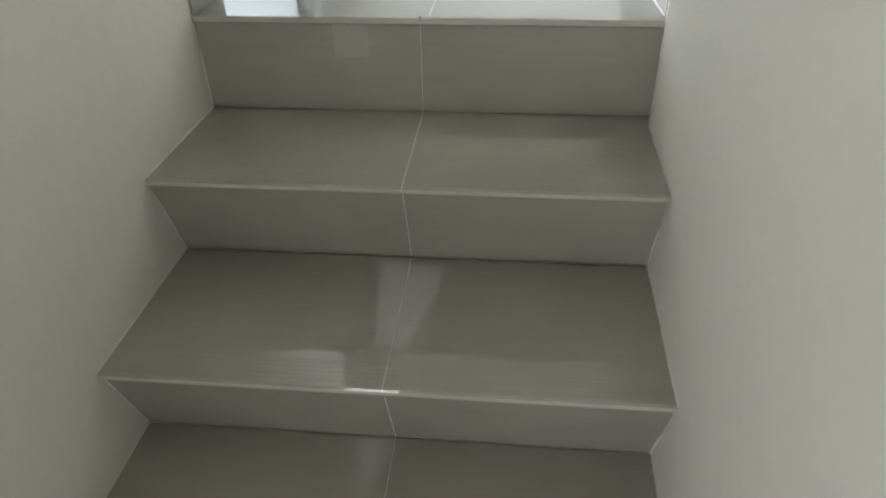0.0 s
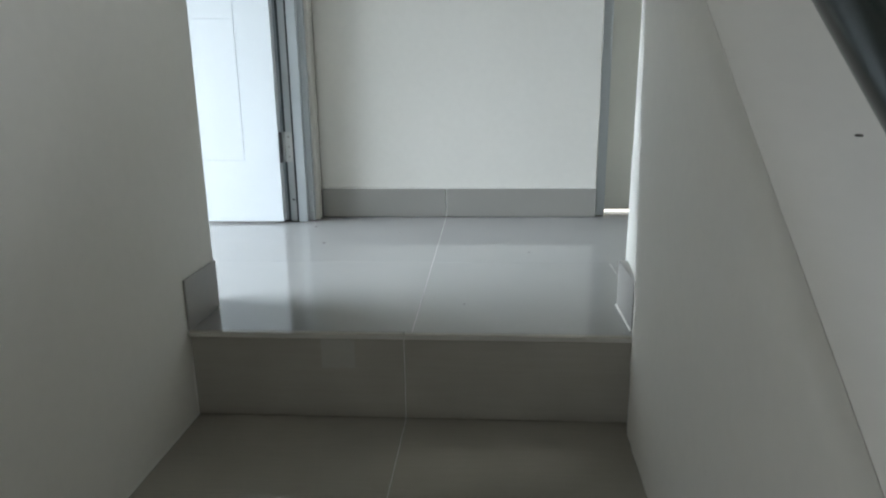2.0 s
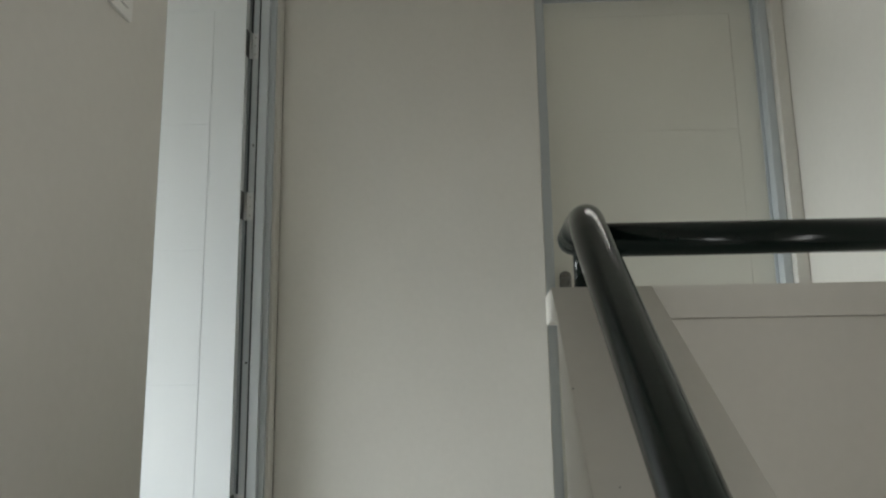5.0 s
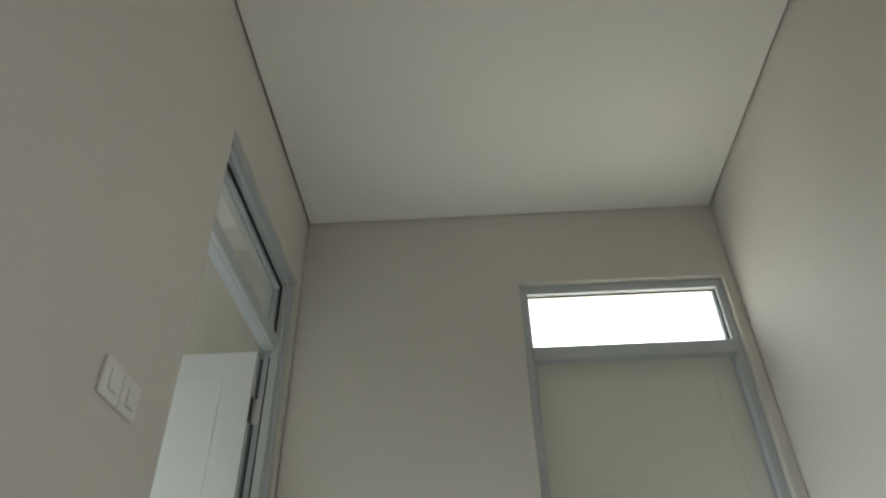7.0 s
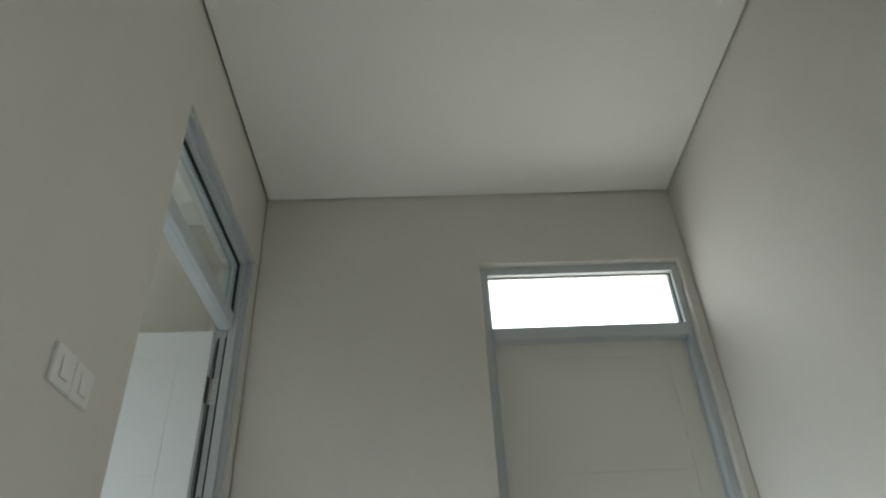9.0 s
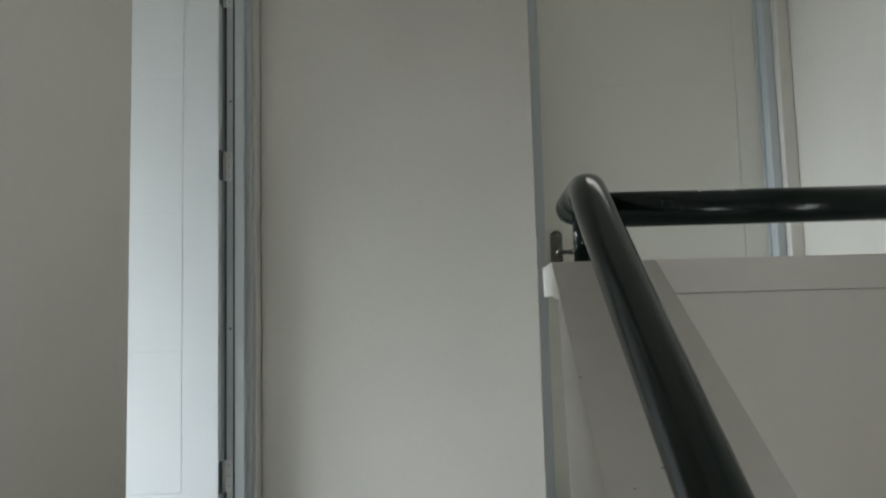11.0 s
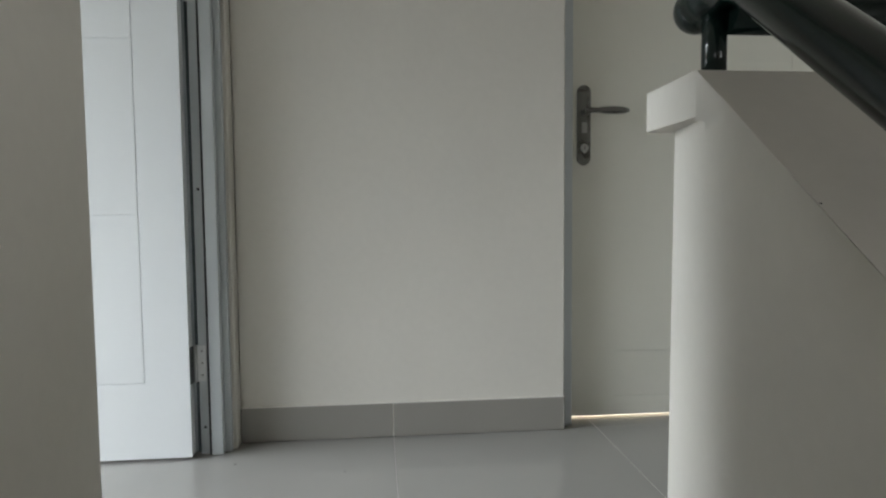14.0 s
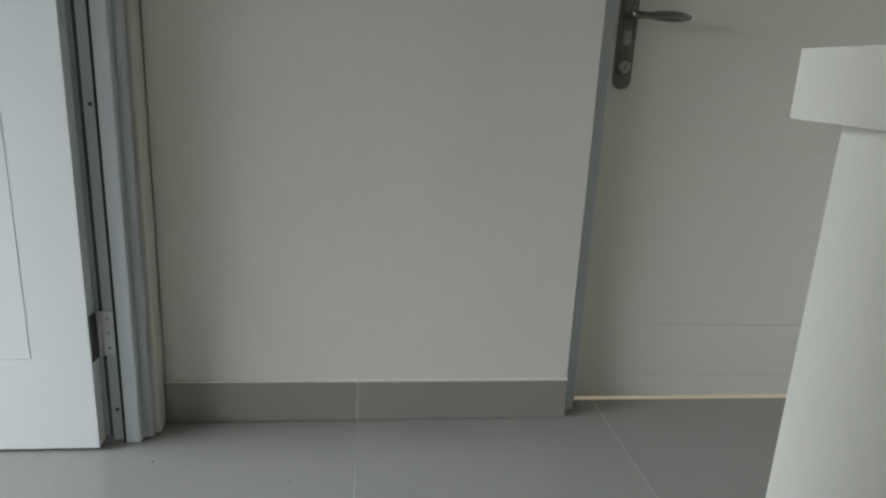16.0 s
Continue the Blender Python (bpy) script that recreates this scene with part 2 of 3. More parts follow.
FOOT = ((-0.9, 0.828), (-0.1, 0.849), (-0.03, 0.853), (0.0, 0.858), (0.03, 0.866), (0.06, 0.871), (END_Y, 0.884))
HEAD = ((-0.9, 0.793), (-0.1, 0.8295), (-0.03, 0.834), (0.0, 0.838), (0.03, 0.8445), (0.06, 0.852), (END_Y, 0.889))


def stair_side(y):
    """The flight's side of the parapet at the height of the steps."""
    return along(FOOT, y)


def slope_top(y):
    return 0.830 + SLOPE * y


def side_at(y, z):
    """The flight's side of the parapet: it leans a little and turns outwards at the landing."""
    top = min(slope_top(y), CAP_LOW)
    if z > CAP_LOW - 0.006 and -0.03 < y < 0.0502:
        return 0.834 + 0.05 * y
    f = min(1.0, max(0.0, (top - z) / (top - min(0.0, 0.657 * y))))
    return along(HEAD, y) + (along(FOOT, y) - along(HEAD, y)) * f


# one plastered body: a smooth side, a slanting top, an end and a far side
bm = bmesh.new()
columns = [-2.3, -1.5, -0.9, -0.6, -0.3, -0.15, -0.08, -0.045, -0.03, -0.015, 0.0, 0.015, 0.03, 0.05]
ends = [0.0503, 0.06, 0.09, 0.13, 0.18, END_Y]
for ys, flat in ((columns, False), (ends, True)):
    sides = []
    for y in ys:
        top = CAP_LOW - 0.0005 if flat else slope_top(y)
        heights = [-2.0] + [(-1.3 if y < -1 else -0.8) + (min(top, 0.775) + (1.3 if y < -1 else 0.8)) * k / 9 for k in range(10)] + ([0.793, 0.7955, top - 0.003] if top > 0.802 else [min(top, 0.775) + (top - min(top, 0.775)) * k / 4 for k in (1, 2)] + [top - 0.001])
        row = [bm.verts.new((side_at(y, z), y, z)) for z in heights]
        row.append(bm.verts.new((side_at(y, top) + 0.0004, y, top)))
        sides.append(row)
    for p, q in zip(sides, sides[1:]):
        for k in range(len(p) - 1):
            bm.faces.new((p[k], p[k + 1], q[k + 1], q[k])).smooth = True
    outline = [(r[-1].co.y, r[-1].co.z, r[-1].co.x) for r in sides]
    for (y0, z0, x0), (y1, z1, x1) in zip(outline, outline[1:]):
        bm.faces.new([bm.verts.new(v) for v in ((x0, y0, z0), (1.03, y0, z0), (1.03, y1, z1), (x1, y1, z1))])
        bm.faces.new([bm.verts.new(v) for v in ((1.03, y0, z0), (1.03, y0, -2.0), (1.03, y1, -2.0), (1.03, y1, z1))])
    closing = [sides[0], sides[-1]] if not flat else [sides[-1]]
    for row in closing:
        loop = [bm.verts.new(v.co) for v in row]
        y, z = row[-1].co.y, row[-1].co.z
        bm.faces.new(loop + [bm.verts.new((1.03, y, z)), bm.verts.new((1.03, y, -2.0))])
structure("parapet_slanting", bm, PLASTER, "cream plastered parapet following the flight", "parapet wall")
structure("parapet_level", box(1.0305, RIGHT + 0.05, 0.066, 0.205, -0.3, CAP_LOW - 0.0005, 0.003), PLASTER, "cream plastered level parapet at the landing", "parapet wall")
cap = prism([(0.8367, 0.0504), (0.840, 0.090), (0.849, 0.249), (0.857, 0.254), (RIGHT + 0.05, 0.254), (RIGHT + 0.05, 0.052), (1.0302, 0.052), (1.0302, 0.0504)], "z", CAP_LOW, CAP_TOP)
bmesh.ops.bevel(cap, geom=[e for e in cap.edges if all(v.co.y > 0.2 for v in e.verts)], offset=0.003, segments=2, profile=0.5, affect='EDGES')
structure("parapet_cap", cap, PLASTER, "cream plastered cap with a small overhang", "parapet cap")

# mortar under the tiles of landing, thresholds and flight
TOP = -0.0004
structure("floor", join(box(0.001, RIGHT - 0.001, 0.075, FAR - 0.001, -0.24, TOP), box(0.001, 0.985, 0.02, 0.0745, -0.18, TOP), box(0.959, 1.836, FAR, FAR + 0.0815, -0.2, TOP), box(-0.149, 0.0, JAMB + 0.001, 1.061, -0.2, TOP)),
          FLOOR_GROUT, "landing floor of large polished tiles with pale joints", "floor")
structure("floor_room", box(-3.3, -0.1497, -2.4, 1.28, -0.2, 0.0), TILE, "polished grey tile floor of the side room", "floor")
structure("floor_half_landing", box(0.001, RIGHT - 0.001, BACK, STEP_Y[8] + 0.06, LOW - 0.2, LOW - 0.001), CONCRETE, "rough half landing below the flight", "floor")
structure("floor_void", box(1.031, RIGHT + 0.05, STEP_Y[8] + 0.061, 0.06, LOW - 0.2, LOW - 0.05), CONCRETE, "floor under the stair void", "floor")

# side room seen through the open doorway
structure("wall_room_north", box(-3.3, -0.151, 1.28, 1.4, -0.2, 3.0), PLASTER, "white wall of the side room", "wall")
structure("wall_room_south", box(-3.3, -0.151, -2.52, -2.4, -0.2, 3.0), PLASTER, "white wall of the side room", "wall")
structure("wall_room_west", join(box(-3.45, -3.3, -2.52, -1.7, -0.2, 3.0), box(-3.45, -3.3, 1.2, 1.4, -0.2, 3.0), box(-3.45, -3.3, -1.7, 1.2, -0.2, 0.45), box(-3.45, -3.3, -1.7, 1.2, 2.4, 3.0)),
          ROOM_WALL, "white wall of the side room with a wide window opening", "wall")
structure("ceiling_room", box(-3.3, -0.151, -2.4, 1.28, CEIL, CEIL + 0.1), CEILING, "white ceiling of the side room", "ceiling")
structure("threshold_outside", box(0.959, 1.836, FAR + 0.082, 1.4145, -0.35, -0.002), PAVING, "pale sunlit sill outside the far door", "ground")
structure("terrace_ground", box(-12, 14, 1.415, 30, -0.35, -0.012), PAVING, "pale sunlit ground outside the far door", "ground")

w = thing("window_1", (-3.375, -0.25, 0.45), "wide pale aluminium window of the side room", "window", kind="structure")
for a, b, c, d in ((-1.7, 1.2, 0.45, 0.5), (-1.7, 1.2, 2.35, 2.4), (-1.7, -1.65, 0.5, 2.35), (1.15, 1.2, 0.5, 2.35), (-0.275, -0.225, 0.5, 2.35)):
    part("window_frame", box(-3.41, -3.35, a, b, c, d, 0.004), ALUMINIUM, w)


# out of view; added as the opening for the lamp beside the void
w = thing("added_window_2", (2.0, -1.21, WIN_Z[0]), "small pale aluminium window, unseen and added beside the stair void", "window", kind="structure")
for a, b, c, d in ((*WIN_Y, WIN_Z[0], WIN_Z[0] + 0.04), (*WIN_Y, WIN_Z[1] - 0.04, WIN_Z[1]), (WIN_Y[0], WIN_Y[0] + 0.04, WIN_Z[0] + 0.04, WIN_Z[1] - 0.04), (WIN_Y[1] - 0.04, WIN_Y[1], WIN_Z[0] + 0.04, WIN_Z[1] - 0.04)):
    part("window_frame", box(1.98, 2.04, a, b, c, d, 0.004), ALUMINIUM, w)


# unseen, made-up window that carries the low fill lamp
w = thing("added_window_3", (-0.1, -2.75, -0.6), "pale aluminium window, made up above the half landing as a fill light", "window", kind="structure")
for a, b, c, d in ((-3.2, -2.3, -0.6, -0.56), (-3.2, -2.3, 0.36, 0.4), (-3.2, -3.16, -0.56, 0.36), (-2.34, -2.3, -0.56, 0.36), (-2.77, -2.73, -0.56, 0.36)):
    part("window_frame", box(-0.13, -0.07, a, b, c, d, 0.004), ALUMINIUM, w)


# ---- doors ----
def leaf_outline(width, height, thick, grooves, inset, first_upright=True):
    """A slab with a shallow routed rectangle and cross lines on its face; the slab spans x 0..width, face at y 0."""
    cut, d = 0.0024, 0.002
    x0, x1 = inset
    z0, z1, lines = grooves
    parts = [box(0, width, d, thick, 0, height, 0.002)]
    skins = [box(0, x0, 0, d, 0, height), box(x1, width, 0, d, 0, height), box(x0, x1, 0, d, 0, z0), box(x0, x1, 0, d, z1, height)]
    marks = [z0] + sorted(lines) + [z1]
    for a, b in zip(marks, marks[1:]):
        skins.append(box(x0 + (cut if first_upright else 0.0), x1 - cut, 0, d, a + cut * 0.5 + (cut * 0.5 if a == z0 else 0), b - cut * 0.5 - (cut * 0.5 if b == z1 else 0), 0.0007 if first_upright else 0.0))
    return join(*parts, *skins)


# side room door: an aluminium frame with a fanlight, its leaf standing open
door = thing("door_1", (-0.08, 0.6, 0.0), "white panelled door standing open in a pale aluminium frame with a fanlight", "door", kind="structure")
NEAR_Y, FAR_Y = JAMB + 0.003, 1.058


def side_frame(y_out, sign, z1=2.473):
    """One upright of the frame: a flat stile, a stop and a lip towards the landing."""
    def b(d0, d1):
        return (min(y_out + sign * d0, y_out + sign * d1), max(y_out + sign * d0, y_out + sign * d1))
    a0, a1 = b(0, 0.026)
    s0, s1 = b(0.0, 0.040)
    l0, l1 = b(0.0, 0.018)
    return [box(-0.125, -0.0915, *b(0, 0.004), 0.0, z1, 0.001), box(-0.091, -0.066, a0, a1, 0.0, z1, 0.002), box(-0.060, -0.028, s0, s1, 0.0, z1, 0.003), box(-0.0285, -0.010, l0, l1, 0.0, z1, 0.002)]


for bits in (side_frame(NEAR_Y, 1), side_frame(FAR_Y, -1)):
    jamb_part = part("frame_upright", join(*bits), ALUMINIUM, door)
part("gasket", box(-0.0658, -0.0602, FAR_Y - 0.037, FAR_Y - 0.001, 0.0, 2.1, 0.0), GASKET, door, "thin black rubber gasket")
# dark strip put in for the shade of the gap beside the leaf
part("leaf_gap_shade", box(-0.1030, -0.0917, FAR_Y - 0.012, FAR_Y - 0.0045, 0.0, 2.11, 0.001), GAP_SHADE, door, "dark grey strip standing for the shade in the gap beside the leaf")
part("frame_head", join(box(-0.10, -0.028, NEAR_Y, FAR_Y, 2.436, 2.475, 0.003), box(-0.0285, -0.010, NEAR_Y, FAR_Y, 2.458, 2.475, 0.002)), ALUMINIUM, door)
part("transom_bar", join(box(-0.10, -0.060, NEAR_Y + 0.027, FAR_Y - 0.027, 2.135, 2.195, 0.003), box(-0.0605, -0.044, NEAR_Y + 0.041, FAR_Y - 0.041, 2.135, 2.198, 0.004)), ALUMINIUM, door)
glass_1 = part("fanlight_glass", box(-0.075, -0.070, NEAR_Y + 0.03, FAR_Y - 0.03, 2.196, 2.437), GLASS, door, "clear fanlight glass")
glass_1.visible_shadow = False
for a, b, c, d in ((NEAR_Y + 0.04, FAR_Y - 0.04, 2.427, 2.4355), (FAR_Y - 0.0485, FAR_Y - 0.0405, 2.203, 2.427)):
    part("glazing_gasket", box(-0.0590, -0.0500, a, b, c, d), GASKET, door, "black glazing gasket")

LEAF_1 = leaf_outline(0.82, 2.105, 0.038, (0.205, 1.995, (0.655, 1.11, 1.56)), (0.115, 0.70))
for v in LEAF_1.verts:
    x, y, z = v.co
    v.co = (-0.104 - x, 0.988 + y, 0.008 + z)
bmesh.ops.reverse_faces(LEAF_1, faces=LEAF_1.faces)
leaf_1 = part("door_leaf", LEAF_1, DOOR_WHITE, door, "white lacquered leaf with routed panel lines")
for z in (0.255, 1.275, 1.88):
    hinge = part("hinge", join(tube([(-0.0965, 1.024, z - 0.05), (-0.0965, 1.024, z + 0.05)], 0.005, 12),
                               box(-0.097, -0.069, 1.0285, 1.0315, z - 0.05, z + 0.05, 0.0008)), HINGE, door, "satin steel butt hinge")
    part("leaf_plate", box(-0.1042, -0.1015, 0.992, 1.024, z - 0.05, z + 0.05, 0.0008), HINGE_DARK, hinge, "dark steel hinge plate on the leaf edge")
    for dz in (-0.033, 0.0, 0.033):
        part("screw", turned([(0.0035, 0), (0.003, 0.0012), (0.0008, 0.0014)], Matrix.Translation((-0.081, 1.0284, z + dz)) @ Matrix.Rotation(radians(90), 4, 'X'), 10), STEEL, hinge)
for z in (0.075, 0.73, 1.5):
    part("screw", turned([(0.004, 0), (0.003, 0.001), (0.001, 0.0012)], Matrix.Translation((-0.078, 1.0318, z)) @ Matrix.Rotation(radians(90), 4, 'X'), 10), GASKET, door)

# far door, shut, with a fanlight
door = thing("door_2", (1.4, FAR + 0.05, 0.0), "shut cream door in a pale aluminium frame with a bright fanlight", "door", kind="structure")
X0, X1 = 0.960, 1.835
for x_out, s in ((X0, 1), (X1, -1)):
    def span(d0, d1):
        return min(x_out + s * d0, x_out + s * d1), max(x_out + s * d0, x_out + s * d1)
    bits = []
    for d0, d1, y0, y1 in ((0.0, 0.030, 0.028, 0.07), (0.0, 0.040, 0.0695, 0.076), (0.0, 0.030, 0.0755, 0.12)):
        a, b = span(d0, d1)
        bits.append(box(a, b, FAR + y0, FAR + y1, 0.0, 2.455, 0.002))
    part("frame_upright", join(*bits), ALUMINIUM, door)
part("frame_head", box(X0 + 0.0305, X1 - 0.0305, FAR + 0.024, FAR + 0.06, 2.416, 2.457, 0.003), ALUMINIUM, door)
part("transom_bar", join(box(X0 + 0.031, X1 - 0.031, FAR + 0.0195, FAR + 0.072, 2.100, 2.158, 0.004), box(X0 + 0.031, X1 - 0.031, FAR + 0.0725, FAR + 0.12, 2.11, 2.165, 0.002)), ALUMINIUM, door)
glass_2 = part("fanlight_glass", box(X0 + 0.03, X1 - 0.03, FAR + 0.055, FAR + 0.060, 2.16, 2.418), GLASS, door, "clear fanlight glass")
glass_2.visible_shadow = False
for a, b, c, d in ((X0 + 0.031, X1 - 0.031, 2.4105, 2.4155), (X1 - 0.0355, X1 - 0.0305, 2.16, 2.4105)):
    part("glazing_gasket", box(a, b, FAR + 0.048, FAR + 0.0545, c, d), GASKET, door, "black glazing gasket")
LEAF_2 = leaf_outline(0.805, 2.094, 0.038, (0.06, 2.03, (0.205, 0.66, 1.112, 1.56)), (0.145, 0.72), False)
for v in LEAF_2.verts:
    v.co = (X0 + 0.035 + v.co.x, FAR + 0.079 + v.co.y, 0.0105 + v.co.z)
leaf_2 = part("door_leaf", LEAF_2, DOOR_CREAM, door, "cream lacquered leaf with fine routed cross lines")


def stadium(x, z, half_width, half_height, y0, y1, bevel=0.003):
    pts = []
    for k in range(25):
        a = math.pi * k / 24
        pts.append((x + half_width * math.cos(a), z + half_height - half_width + half_width * math.sin(a)))
    for k in range(25):
        a = math.pi + math.pi * k / 24
        pts.append((x + half_width * math.cos(a), z - half_height + half_width + half_width * math.sin(a)))
    bm = prism(pts, "y", y0, y1)
    rim = [e for e in bm.edges if all(abs(v.co.y - y0) < 1e-5 for v in e.verts)]
    bmesh.ops.bevel(bm, geom=rim, offset=bevel, segments=3, profile=0.5, affect='EDGES')
    return bm


FACE = FAR + 0.079
handle = part("lock_plate", stadium(1.0385, 0.922, 0.0215, 0.122, FACE - 0.007, FACE), NICKEL, door, "brushed nickel lock plate")
part("raised_panel", stadium(1.0385, 0.922, 0.0135, 0.105, FACE - 0.0095, FACE - 0.007, 0.002), NICKEL, handle)
part("lever", join(tube([(1.0385, FACE - 0.008, 0.962), (1.0385, FACE - 0.05, 0.962)], 0.009, 16),
                   turned([(0.009, -0.012), (0.009, 0.0), (0.0075, 0.02), (0.0075, 0.03), (0.011, 0.055), (0.012, 0.085), (0.010, 0.108), (0.006, 0.123), (0.001, 0.128)], Matrix.Translation((1.0385, FACE - 0.05, 0.962)) @ Matrix.Rotation(radians(90), 4, 'Y'), 20)), NICKEL, handle, "brushed nickel lever handle")
part("key_cylinder", join(turned([(0.0125, 0), (0.0125, 0.005), (0.0110, 0.0065)], Matrix.Translation((1.0385, FACE - 0.0095, 0.852)) @ Matrix.Rotation(radians(90), 4, 'X'), 20), box(1.034, 1.043, FACE - 0.0155, FACE - 0.0095, 0.836, 0.852, 0.001)), STEEL, handle)
part("keyhole", box(1.0375, 1.0395, FACE - 0.0172, FACE - 0.0164, 0.847, 0.857), GASKET, handle)
part("square_badge", box(1.030, 1.047, FACE - 0.0107, FACE - 0.0095, 0.898, 0.930, 0.0005), STEEL, handle)

# ---- handrail ----
rail = thing("handrail", (0.915, 0.13, 0.855), "black painted tubular steel handrail on the parapet", "handrail")
R = 0.0360


def rail_x(y):
    return 0.910 + 0.026 * y


def rail_z(y):
    return 0.9516 + 0.698 * y


bend = [(rail_x(-2.25), -2.25, rail_z(-2.25)), (rail_x(-1.2), -1.2, rail_z(-1.2)), (rail_x(-0.02), -0.02, rail_z(-0.02)), (0.911, 0.025, 0.967), (0.914, 0.06, 0.9875), (0.918, 0.09, 0.9995), (0.920, 0.12, 1.005), (0.919, 0.15, 1.0035), (0.916, 0.175, 0.9965), (0.9105, 0.199, 0.9855)]
sloping = tube(bend, R, 28)
end = ball((0.910, 0.2005, 0.9848), R * 0.999)
part("rail_bar", join(sloping, end), RAIL_BLACK, rail, "black gloss sloping rail bar with a rounded end")
part("rail_bar", tube([(0.93, 0.145, 0.971), (1.4, 0.145, 0.971), (RIGHT + 0.01, 0.145, 0.971)], R - 0.0003, 28), RAIL_BLACK, rail, "black gloss level rail bar")
for x, y, z0, z1 in ((0.9185, 0.160, CAP_TOP - 0.002, 0.978), (1.75, 0.145, CAP_TOP - 0.002, 0.968), (rail_x(-0.95), -0.95, slope_top(-0.95) - 0.012, rail_z(-0.95)), (rail_x(-1.9), -1.9, slope_top(-1.9) - 0.012, rail_z(-1.9))):
    part("post", tube([(x, y, z0), (x, y, z1)], 0.0187, 20), RAIL_BLACK, rail)

# ---- switches ----
def light_switch(y, z):
    s = thing("light_switch", (0.0, y, z), "white square wall switch on the stair wall", "light switch", "pair of wall switches")
    part("plate", box(0.0, 0.009, y - 0.0395, y + 0.0395, z - 0.0395, z + 0.0395, 0.003), SWITCH_WHITE, s)
    part("rocker", prism([(0.009, z - 0.022), (0.0145, z - 0.022), (0.0105, z + 0.022), (0.009, z + 0.022)], "y", y - 0.016, y + 0.016, 0.0008), SWITCH_WHITE, s, "small tilted rocker")
    return s


light_switch(-0.1345, 1.451)
light_switch(-0.0535, 1.449)

# ---- ceiling downlight ----
lamp = thing("recessed_downlight", (0.934, -0.373, CEIL), "unlit recessed round downlight with a white rim", "ceiling light")
part("rim", turned([(0.069, 0.0), (0.069, -0.004), (0.064, -0.006), (0.0555, -0.004), (0.0545, 0.0)], Matrix.Translation((0.934, -0.373, CEIL)), 48), CEILING, lamp, "white plastic rim")
part("reflector", turned([(0.0545, -0.0045), (0.050, -0.003), (0.03, -0.0025), (0.008, -0.0025)], Matrix.Translation((0.934, -0.373, CEIL - 0.0005)), 48), LAMP_DARK, lamp, "dark reflector bowl")


# ---- tiles, last ----
def tile(x0, x1, y0, y1, z0, z1, parent, mat=TILE, name="tile", bevel=0.0012):
    return part(name, box(x0, x1, y0, y1, z0, z1, bevel, 1), mat, parent)


J = 0.00045    # half a joint
floor = bpy.data.objects["floor"]
ROW = 0.515
for x0, x1, y0, y1 in ((-0.1495, 0.441, 0.0145, ROW), (0.441, 0.905, 0.0145, ROW), (0.9055, 1.059, END_Y, ROW), (1.059, 1.664, END_Y, ROW), (1.664, RIGHT, END_Y, ROW),
                       (-0.1495, 0.441, ROW, FAR), (0.441, 1.059, ROW, FAR), (1.059, 1.664, ROW, FAR), (1.664, RIGHT, ROW, FAR),
                       (0.9585, 1.059, FAR, FAR + 0.081), (1.059, 1.664, FAR, FAR + 0.081), (1.664, 1.8365, FAR, FAR + 0.081)):
    left = 0 if x0 < 0.01 or x0 == 0.9055 else J
    tile(x0 + left, x1 - (0 if x1 == 0.0 else J), y0 + (J if y0 == ROW else 0), y1 - (J if y1 == ROW else 0.0), -0.01, 0.0, floor, bevel=0.0 if x0 < 0 else 0.0004)

for x, y, r in ((0.098, 0.722, 0.003), (0.018, 0.942, 0.0022), (0.536, 0.181, 0.0012), (0.31, 0.86, 0.0014), (0.70, 0.62, 0.0013)):
    part("dirt_speck", turned([(r, 0.0), (r * 0.8, 0.0012), (r * 0.2, 0.0016)], Matrix.Translation((x, y, 0.0)) @ Matrix.Diagonal((1.5, 0.8, 1, 1)), 9), SPECK, floor)
slant = bpy.data.objects["parapet_slanting"]
tilt = Matrix.Rotation(math.atan(SLOPE), 4, 'X')
for x, y, r in ((0.892, -0.372, 0.0015), (0.8265, -0.228, 0.0012), (0.889, -0.616, 0.0026), (0.851, -0.397, 0.0009)):
    part("dirt_speck", turned([(r, -0.001), (r * 0.8, 0.0008), (r * 0.2, 0.001)], Matrix.Translation((x, y, slope_top(y))) @ tilt @ Matrix.Diagonal((1.6, 0.7, 1, 1)), 9), SPECK, slant)

# skirting tiles
skirt = thing("baseboard", (0.5, FAR, 0.0), "grey beige tile skirting with a pale top joint", "baseboard", kind="structure")
for x0, x1 in ((0.003, 0.4400), (0.4425, 0.957)):
    tile(x0, x1, FAR - 0.010, FAR - 0.0002, 0.001, 0.1, skirt, SKIRT_TILE, "skirting_tile")
    part("top_joint", box(x0, x1, FAR - 0.008, FAR - 0.0002, 0.1, 0.1035, 0.0008, 1), GROUT, skirt)
part("joint", box(0.4401, 0.4424, FAR - 0.0085, FAR - 0.0002, 0.001, 0.1), GROUT, skirt)
tile(0.0002, 0.005, 0.002, JAMB - 0.002, 0.001, 0.105, skirt, SKIRT_TILE, "skirting_tile")
bm = box(0.862, 0.892, 0.034, 0.186, 0.001, 0.1, 0.001, 1)
part("skirting_tile", bm, SKIRT_TILE, skirt)
part("joint", box(0.8595, 0.8615, 0.034, 0.186, 0.0002, 0.003), GROUT, skirt)
tile(RIGHT - 0.01, RIGHT - 0.0003, 0.25, FAR - 0.003, 0.001, 0.1, skirt, SKIRT_TILE, "skirting_tile")

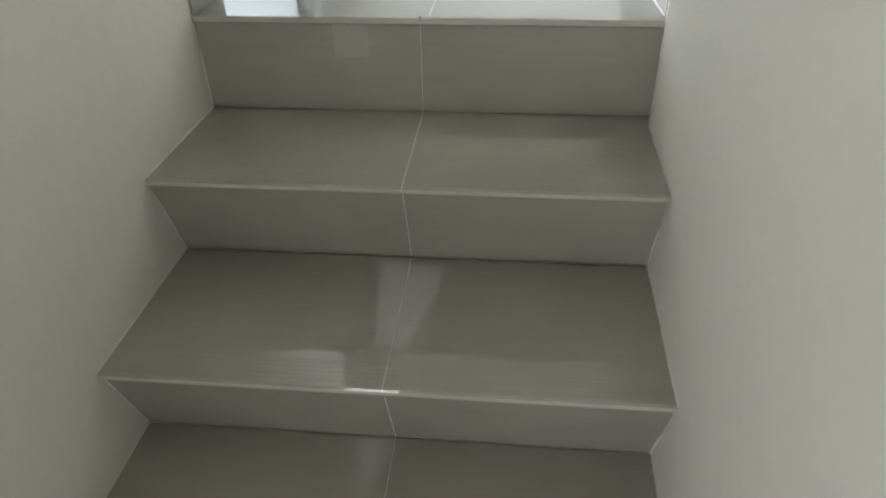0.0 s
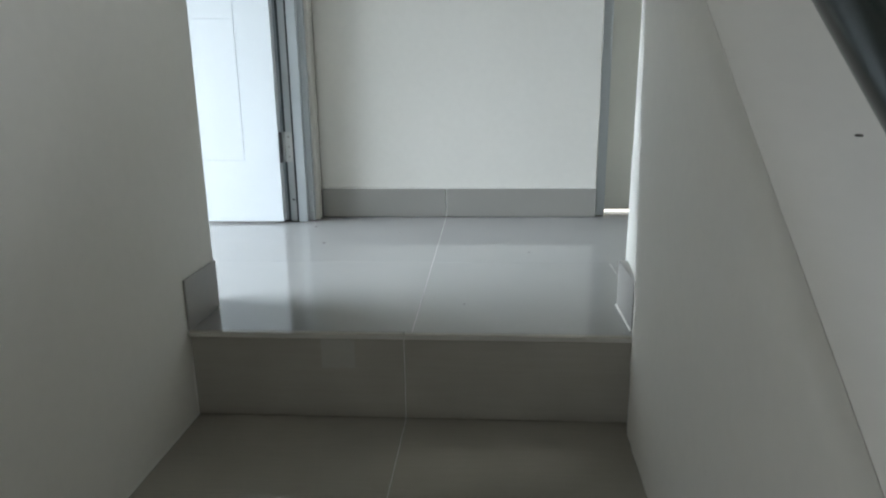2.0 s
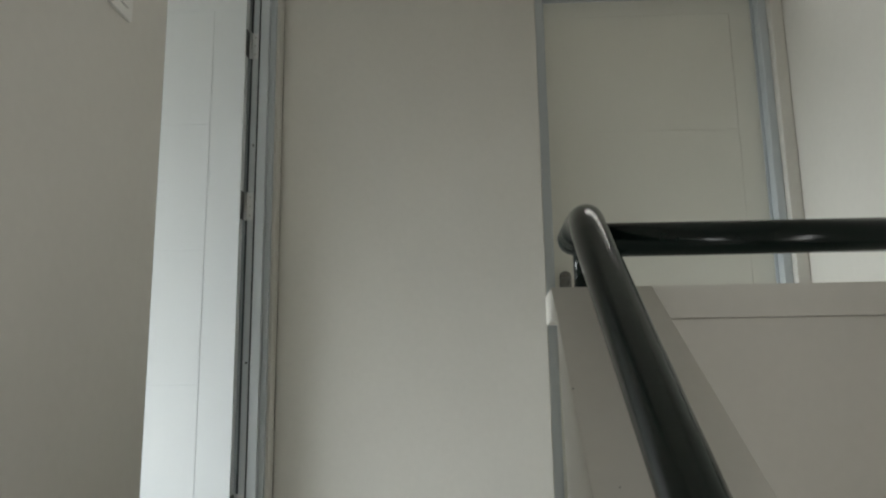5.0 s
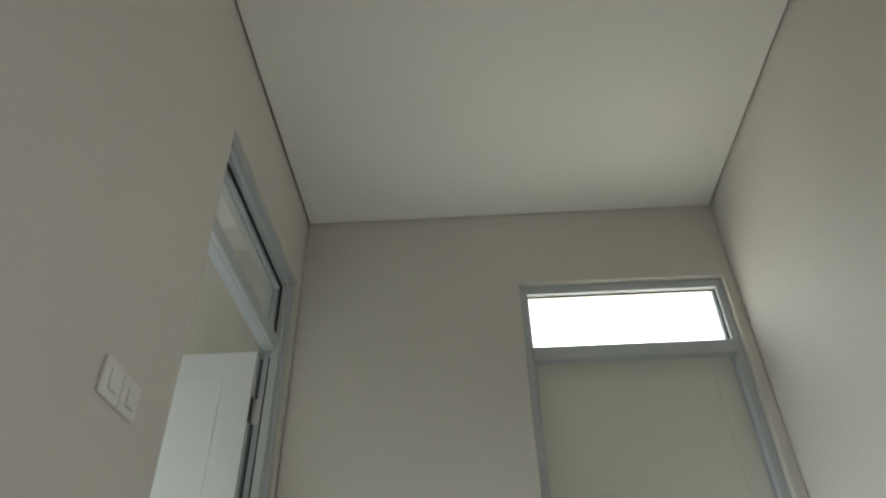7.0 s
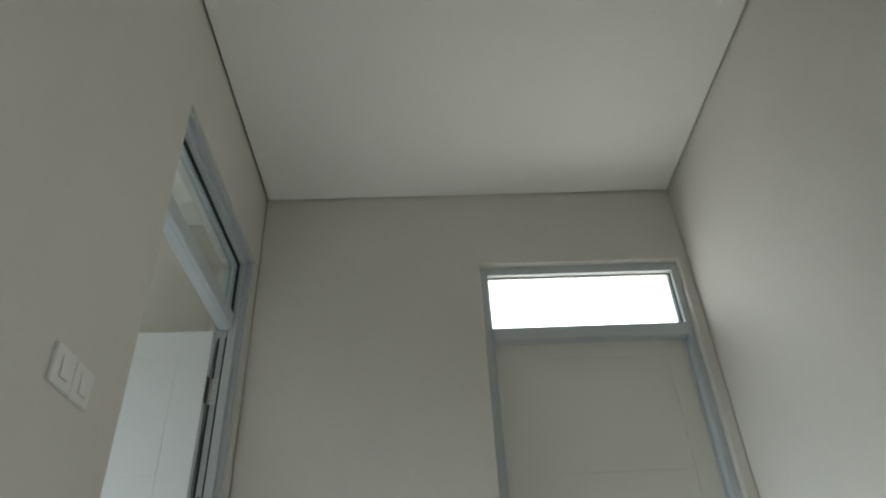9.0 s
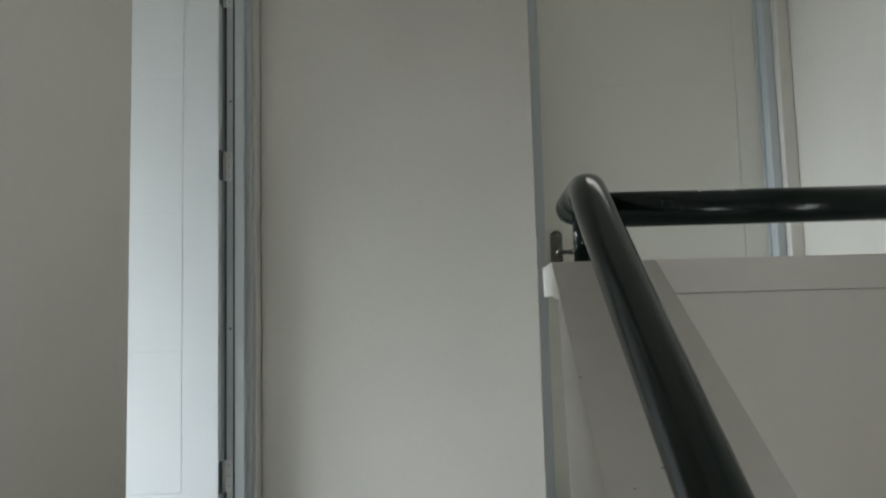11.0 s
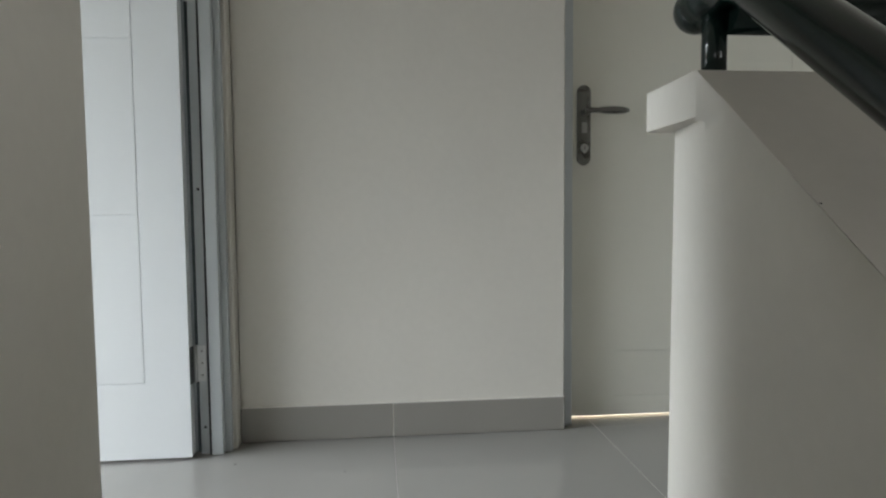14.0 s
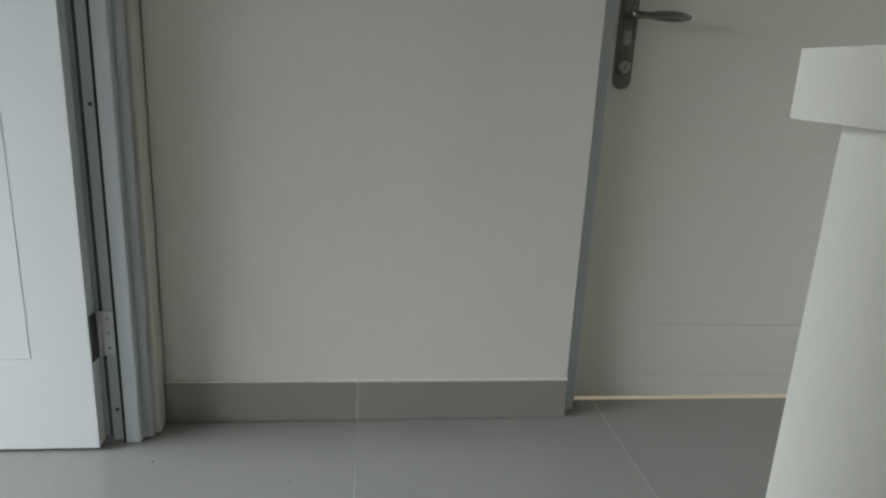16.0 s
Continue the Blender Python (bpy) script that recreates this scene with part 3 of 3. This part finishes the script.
# flight of steps: a mortar core, and two tiles on every tread and riser
stairs = structure("stairs", prism([(0.075, -0.02)] + [p for i in range(8) for p in ((STEP_Y[i] + 0.035, STEP_Z[i] - 0.012), (STEP_Y[i] + (0.035 if i == 0 else 0.085), STEP_Z[i + 1] - 0.012))] + [(STEP_Y[8] + 0.035, STEP_Z[8] - 0.012), (STEP_Y[8] + 0.035, LOW - 0.15), (0.075, LOW - 0.15)], "x", 0.0005, 0.99),
                   GROUT, "flight of steps clad in grey beige tiles", "stairs")
MID = 0.4255
for i in range(9):
    yn, zn = STEP_Y[i], STEP_Z[i]
    back = 0.0135 if i == 0 else (STEP_Y[i - 1] + (0.016 if i == 1 else 0.068))
    for x0, x1 in ((0.0015, MID - J), (MID + J, None)):
        xe = x1 if x1 is not None else stair_side(back) + 0.012
        if i == 0:
            part("nosing_tile", box(x0, xe, yn, 0.0133, -0.012, 0.0008, 0.002, 1), STAIR_TILE, stairs)
        else:
            # the field of the tread, and a nosing tile with shallow anti-slip waves and a rounded lip
            part("tread_tile", box(x0, xe, yn + 0.0530, back, zn - 0.0105, zn, 0.0003, 1), STAIR_TILE, stairs)
            lip = [(yn + 0.0528, zn - 0.0105), (yn + 0.0528, zn)]
            for k in range(5):
                g = yn + 0.047 - 0.0085 * k
                lip += [(g + 0.0012, zn), (g, zn - 0.00035), (g - 0.0012, zn)]
            lip += [(yn + 0.003, zn + 0.0001), (yn + 0.001, zn - 0.001), (yn, zn - 0.003), (yn, zn - 0.0105)]
            part("nosing_tile", prism(lip, "x", x0, xe), STAIR_TILE, stairs)
        if i < 6:
            part("nosing_edge", box(x0, xe, yn - 0.0006, yn + 0.0004, zn - 0.0095, zn - (0.0012 if i == 0 else 0.0032)), NOSE_EDGE, stairs, "pale edge of the nosing tile")
        if i < 8:
            top_y = yn + 0.008
            low_y = yn + (0.0085 if i == 0 else 0.068)
            z1, z0 = zn - 0.0122, STEP_Z[i + 1] + 0.0015
            bm = box(x0, xe, top_y, top_y + 0.009, z0, z1, 0.001, 1)
            for v in bm.verts:
                v.co.y += (low_y - top_y) * (z1 - v.co.z) / (z1 - z0)
            part("riser_tile", bm, STAIR_TILE, stairs)
    if i < 8:
        top_y, low_y = yn + 0.008, yn + (0.0085 if i == 0 else 0.068)
        z1, z0 = zn - 0.0122, STEP_Z[i + 1] + 0.0005
        bm = box(MID - J, MID + J, top_y + 0.0008, top_y + 0.008, z0, z1)
        for v in bm.verts:
            v.co.y += (low_y - top_y) * (z1 - v.co.z) / (z1 - z0)
        part("joint", bm, GROUT, stairs)
    if i:
        part("joint", box(MID - J, MID + J, yn + 0.001, back, zn - 0.01, zn - 0.0004), GROUT, stairs)
    if i == 0:
        # the reflection in this riser is put in as a paler patch
        part("riser_reflection", box(0.262, 0.328, yn + 0.0076, yn + 0.0081, -0.074, -0.0135), RISER_GLINT, stairs, "faint pale rectangle, a reflection painted on the riser")

# uneven beads of filler where the walls meet the steps
def filler_bead(inner, sign, seed, size):
    rng = random.Random(seed)
    bm = bmesh.new()
    path = []
    for i in range(0, 6):
        yn, zn = STEP_Y[i], STEP_Z[i]
        back = STEP_Y[i - 1] + (0.009 if i == 1 else 0.068) if i else 0.0
        low = yn + (0.0085 if i == 0 else 0.068)
        path += [((back, zn), (yn, zn), (0, 1)), ((yn + 0.004, zn), (low, STEP_Z[i + 1]), (-1, 0))]
    for (ya, za), (yb, zb), (ny, nz) in path:
        count = max(2, int(math.hypot(yb - ya, zb - za) / 0.011))
        if abs(yb - ya) < 0.001 and abs(zb - za) < 0.001:
            continue
        rows, wide, high = [], 0.0015, 0.002
        for k in range(count + 1):
            f = k / count
            wide = min(0.0034, max(0.0001, wide + rng.uniform(-0.0016, 0.0016)))
            high = min(0.004, max(0.0008, high + rng.uniform(-0.0012, 0.0012)))
            y, z = ya + (yb - ya) * f, za + (zb - za) * f
            x = inner(y)
            rows.append([bm.verts.new(p) for p in ((x - sign * 0.02, y - 0.002 * ny, z - 0.002 * nz), (x + sign * wide * size, y - 0.001 * ny, z - 0.001 * nz), (x + sign * wide * size * 0.55, y + high * size * 0.45 * ny, z + high * size * 0.45 * nz), (x - sign * 0.02, y + high * size * ny, z + high * size * nz))])
        for p, q in zip(rows, rows[1:]):
            for k in range(4):
                bm.faces.new((p[k], p[(k + 1) % 4], q[(k + 1) % 4], q[k]))
        bm.faces.new(rows[0])
        bm.faces.new(rows[-1])
    bmesh.ops.recalc_face_normals(bm, faces=bm.faces)
    part("filler_bead", bm, PLASTER, stairs, "uneven pale filler bead along the wall")


filler_bead(lambda y: 0.0, 1, 3, 0.8)
filler_bead(stair_side, -1, 8, 0.8)
